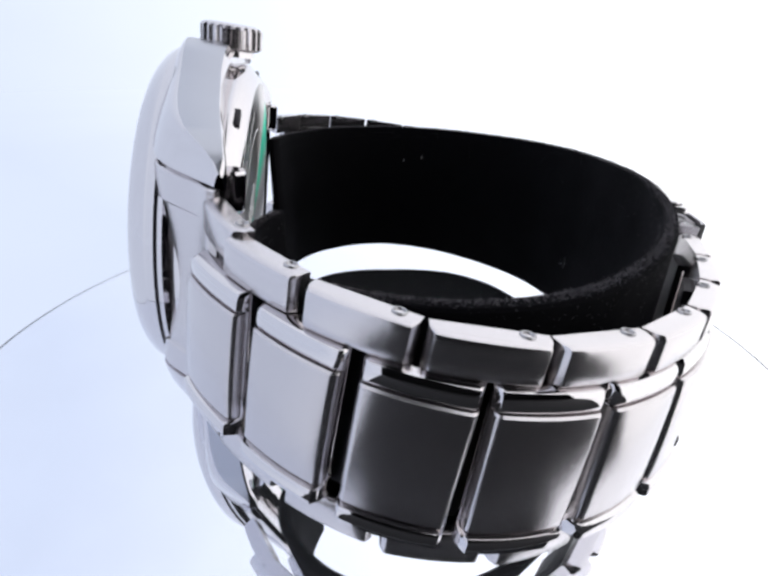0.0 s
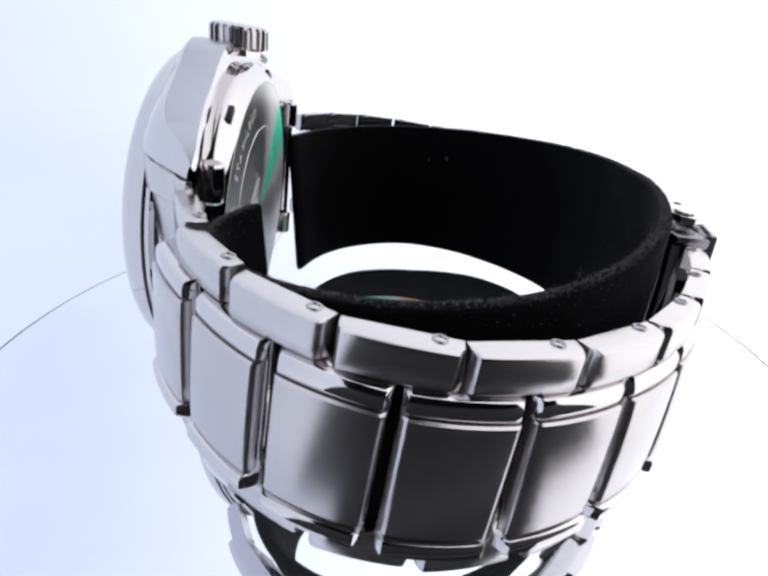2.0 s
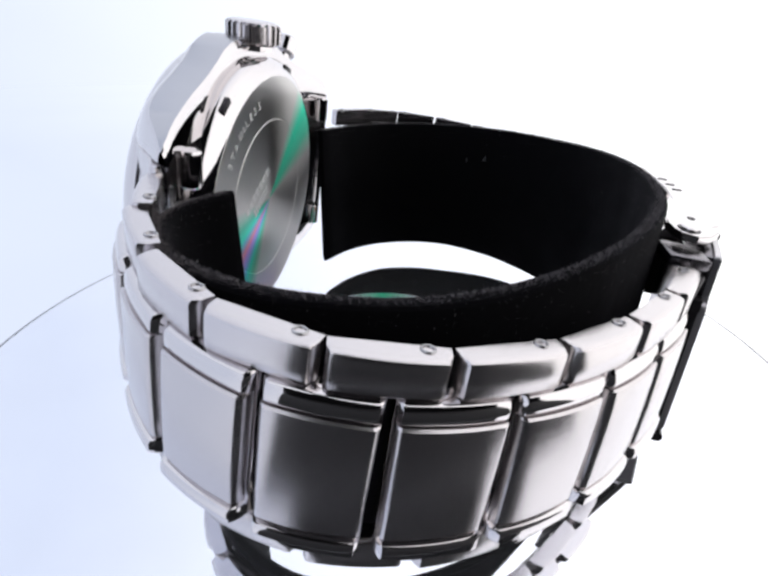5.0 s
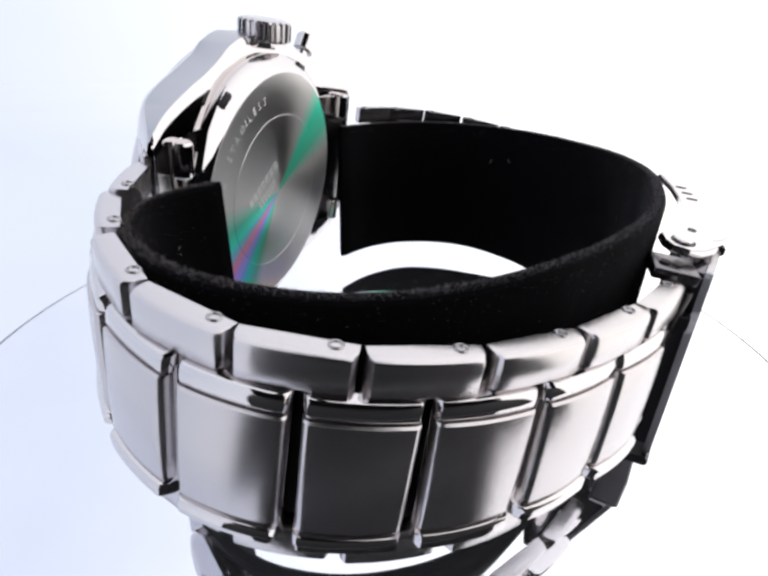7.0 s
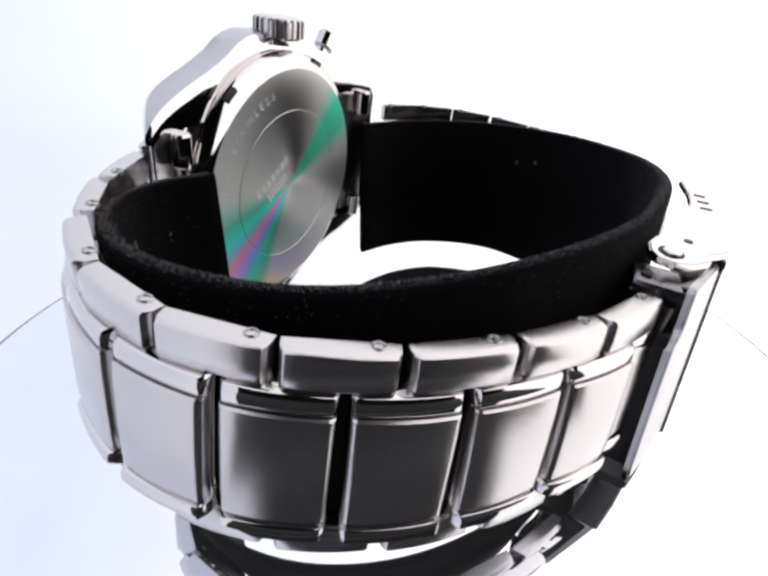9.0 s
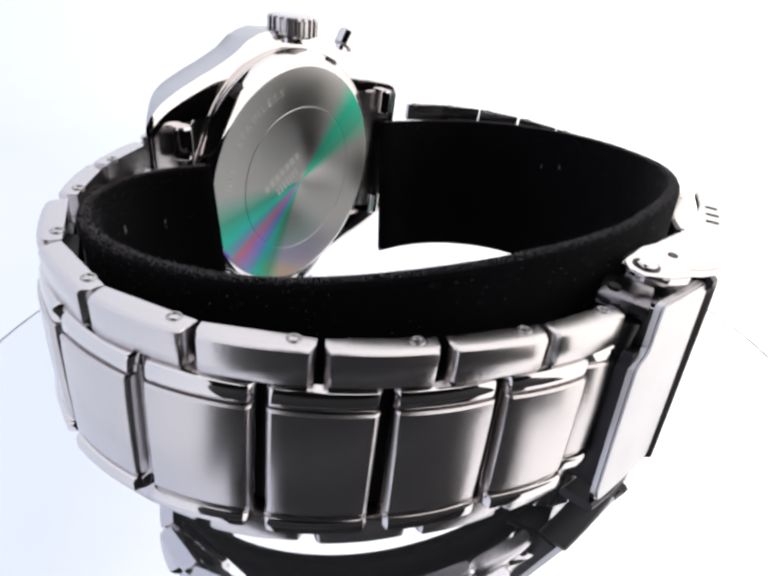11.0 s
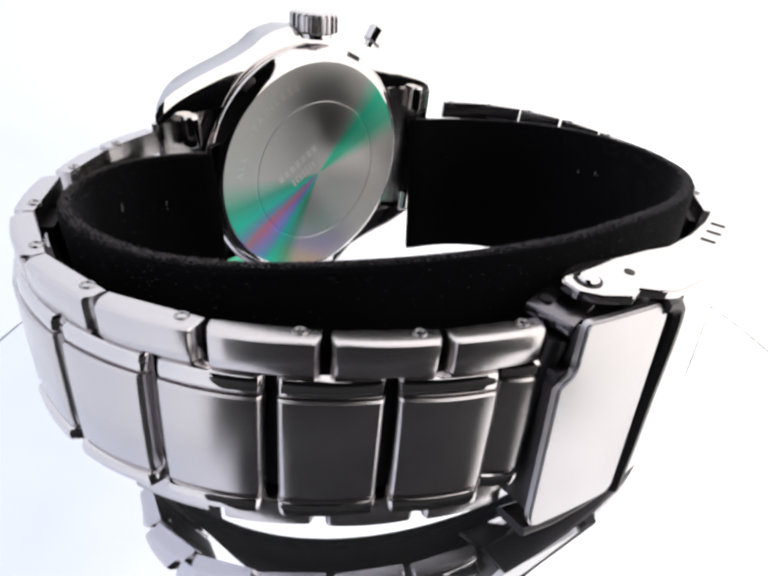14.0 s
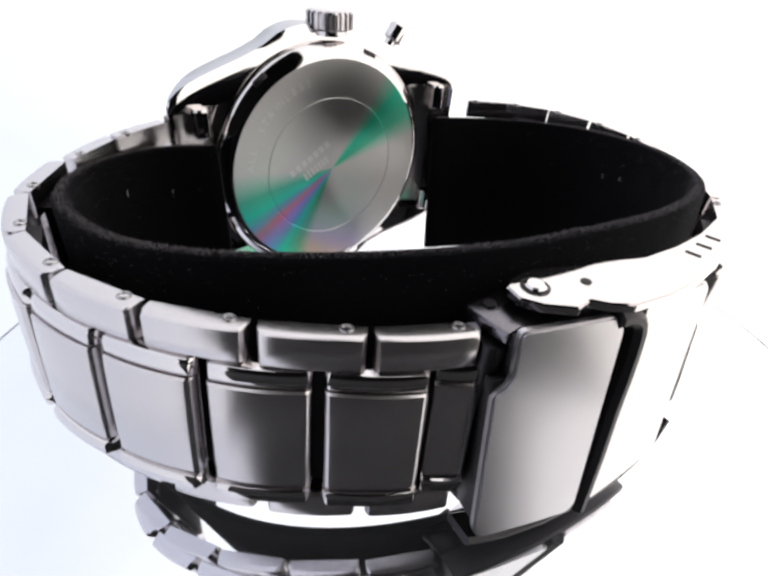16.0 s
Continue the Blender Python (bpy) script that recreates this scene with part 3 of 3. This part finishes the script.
            # hole and slots are dark pieces, their shade put into the colour
            part("hole", scaled(revolved([(0, 0.0005), (0.0065, 0.0005), (0.0065, -0.003), (0, -0.003)], 20)), SHADE_STEEL, side, pose(0.529 * U, -0.040 * U, 0.0115 * U))
            for y, x in ((0.150, 0.535), (0.185, 0.527), (0.220, 0.517)):
                part("slot", scaled(block(0.020, 0.006, 0.004, 0.0015)), SHADE_STEEL, side, pose(x * U, y * U, 0.0105 * U, 0, 0, 20))
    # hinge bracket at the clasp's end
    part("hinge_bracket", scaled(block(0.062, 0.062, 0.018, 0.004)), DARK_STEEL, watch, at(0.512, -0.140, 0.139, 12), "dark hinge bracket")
    # a dark disc stands for the hole's shade
    part("bracket_hole", scaled(revolved([(0, 0.001), (0.0075, 0.001), (0.0075, -0.004), (0, -0.004)], 20)), SHADE_STEEL, watch, at(0.500, -0.152, 0.1505))
    # lower bracket and barrel take the near-black colour of the shaded gap
    part("hinge_bracket", scaled(block(0.075, 0.075, 0.022, 0.004)), SHADE_STEEL, watch, at(0.520, -0.140, -0.145, 12), "dark hinge bracket")
    part("hinge_barrel", scaled(revolved([(0, -0.125), (0.014, -0.125), (0.016, -0.12), (0.016, 0.12), (0.014, 0.125), (0, 0.125)], 24)), SHADE_STEEL, watch, at(0.532, -0.165, 0), "hinge barrel with shade in its colour")
    # last half link, tucked under the cover
    half = [(-0.099, 0.016), (-0.099, 0.034), (-0.096, 0.040), (-0.083, 0.041), (-0.079, 0.039), (-0.0755, 0.031), (0.074, 0.031), (0.0755, 0.034), (0.079, 0.036), (0.091, 0.035), (0.096, 0.032), (0.098, 0.024), (0.098, 0.016)]
    face = [(-0.0735, 0.020), (-0.0735, 0.034), (-0.0705, 0.037), (0, 0.038), (0.0705, 0.037), (0.0735, 0.034), (0.0735, 0.020)]
    stub = part("end_link", link_solid(0.056, half, 0.003, 0.007, 0.010), POLISHED, watch, joint_pose((0.528, -0.232), (0.552, -0.178), inset=0.034, z=-0.006, flare=-8.0), "short polished link at the clasp")
    part("brushed_panel", link_solid(0.054, face, 0.003, 0.005, 0.012), BRUSHED, stub, None, "brushed steel face")


def cuff_path():
    pts = [(-0.158, -0.312), (-0.180, -0.395), (-0.158, -0.473), (-0.080, -0.545), (0.045, -0.577), (0.17, -0.55), (0.28, -0.485), (0.37, -0.39), (0.44, -0.26), (0.485, -0.10), (0.490, 0.06), (0.470, 0.22), (0.412, 0.37), (0.315, 0.49),
           (0.18, 0.578), (0.03, 0.612), (-0.10, 0.597), (-0.215, 0.530), (-0.283, 0.42), (-0.308, 0.298)]
    out = []
    for i in range(len(pts) - 1):
        p = [Vector(pts[min(max(k, 0), len(pts) - 1)]) for k in (i - 1, i, i + 1, i + 2)]
        for s in range(6):
            t = s / 6
            out.append(0.5 * ((2 * p[1]) + (p[2] - p[0]) * t + (2 * p[0] - 5 * p[1] + 4 * p[2] - p[3]) * t * t + (3 * p[1] - p[0] - 3 * p[2] + p[3]) * t ** 3))
    return out + [Vector(pts[-1])]


def rim_dip(p):
    """The worn upper rim sags a little on one side."""
    return 0.011 * math.exp(-((p.x - 0.23) ** 2 + (p.y + 0.51) ** 2) / 0.032) + 0.020 * min(1.0, max(0.0, p.y / 0.5))


def cuff():
    top = thing("display_cuff", "open C-shaped display cuff covered in black velvet", "watch stand")
    path = cuff_path()
    z0, z1, w = -0.657 - FLOOR, -0.226 - FLOOR, 0.012
    sect = [(-w, z0 + w), (-w * 0.5, z0), (w * 0.5, z0), (w, z0 + w), (w, (z0 + z1) / 2), (w, z1 - w * 0.6), (w * 0.75, z1 - w * 0.15), (0, z1), (-w * 0.75, z1 - w * 0.15), (-w, z1 - w * 0.6), (-w, (z0 + z1) / 2)]
    idx = list(range(len(path)))

    def ring(i):
        a, b = path[max(i - 1, 0)], path[min(i + 1, len(path) - 1)]
        d = (b - a).normalized()
        nx, ny = d.y, -d.x
        k = 0.6 if i in (0, len(path) - 1) else 1.0
        foot = 0.014 + 0.063 * min(1.0, max(0.0, (0.55 - path[i].y) / 1.1)) - 0.016 * min(1.0, max(0.0, path[i].x / 0.35))
        dip = rim_dip(path[i])
        return [(path[i].x + nx * o * k, path[i].y + ny * o * k, z + (foot * (z1 - z) - dip * (z - z0)) / (z1 - z0)) for o, z in sect]

    part("velvet_band", scaled(swept(idx, ring)), VELVET, top)
    # loose fibres along the upper rim and faces
    rng = random.Random(4)
    bm = bmesh.new()
    for _ in range(15000):
        i = rng.randrange(1, len(path) - 2)
        t = rng.random()
        p = path[i].lerp(path[i + 1], t)
        d = (path[i + 1] - path[i]).normalized()
        nx, ny = d.y, -d.x
        rim = rng.random() < 0.94
        if rim:
            o = rng.uniform(-1, 1)
            root = Vector((p.x + nx * w * o * 0.9, p.y + ny * w * o * 0.97, z1 - rim_dip(p) - 0.012 * abs(o) ** 3 - (rng.expovariate(55.0) if abs(o) > 0.75 else 0.0)))
            way = Vector((nx * o + rng.gauss(0, 0.5), ny * o + rng.gauss(0, 0.5), rng.uniform(0.3, 1.0)))
        else:
            o = rng.choice((-1, 1))
            root = Vector((p.x + nx * w * o, p.y + ny * w * o, z1 - 0.01 - abs(rng.gauss(0, 0.06))))
            way = Vector((nx * o + rng.gauss(0, 0.4), ny * o + rng.gauss(0, 0.4), rng.gauss(0, 0.5)))
        if root.z < z0 + 0.01:
            continue
        way = way.normalized() * (rng.uniform(0.0025, 0.006) if rim else rng.uniform(0.001, 0.003))
        across = way.cross(Vector((rng.gauss(0, 1), rng.gauss(0, 1), rng.gauss(0, 1)))).normalized() * 0.00035
        bm.faces.new([bm.verts.new(q) for q in (root - across, root + across, root + way)])
    fuzz = part("velvet_pile_fuzz", scaled(bm), FIBRE, top, None, "loose grey velvet fibres", smooth=False)
    tagged(fuzz, kind="stuff")
    # specks of lint caught on the velvet
    for x, y, z, size in ((0.462, 0.168, 0.161, 0.016), (0.105, 0.582, 0.338, 0.008), (0.049, 0.594, 0.331, 0.006), (-0.162, -0.410, 0.361, 0.006), (-0.121, -0.490, 0.383, 0.005)):
        bm = bmesh.new()
        for _ in range(9):
            root = Vector((x + rng.gauss(0, 0.2) * size, y + rng.gauss(0, 0.2) * size, z + rng.gauss(0, 0.4) * size))
            way = Vector((rng.gauss(0, 0.4), rng.gauss(0, 0.4), rng.gauss(0, 1.0))) * size * 0.7
            across = way.cross(Vector((rng.gauss(0, 1), rng.gauss(0, 1), rng.gauss(0, 1)))).normalized() * 0.0008
            bm.faces.new([bm.verts.new(q) for q in (root - across, root + across, root + way)])
        part("lint", scaled(bm), LINT, top, None, "pale speck of lint", smooth=False)
    return top


setting()
TABLE = turntable()
WRISTWATCH = thing("wristwatch", "steel chronograph wristwatch on a black display cuff", "watch")
bracelet(WRISTWATCH)
case(WRISTWATCH)
clasp(WRISTWATCH)
CUFF = cuff()


def motions():
    for ob in (TABLE, WRISTWATCH, CUFF):
        walk(ob, [(t, pose(0, 0, 0, 0, 0, a)) for t, a in TURNS])


motions()
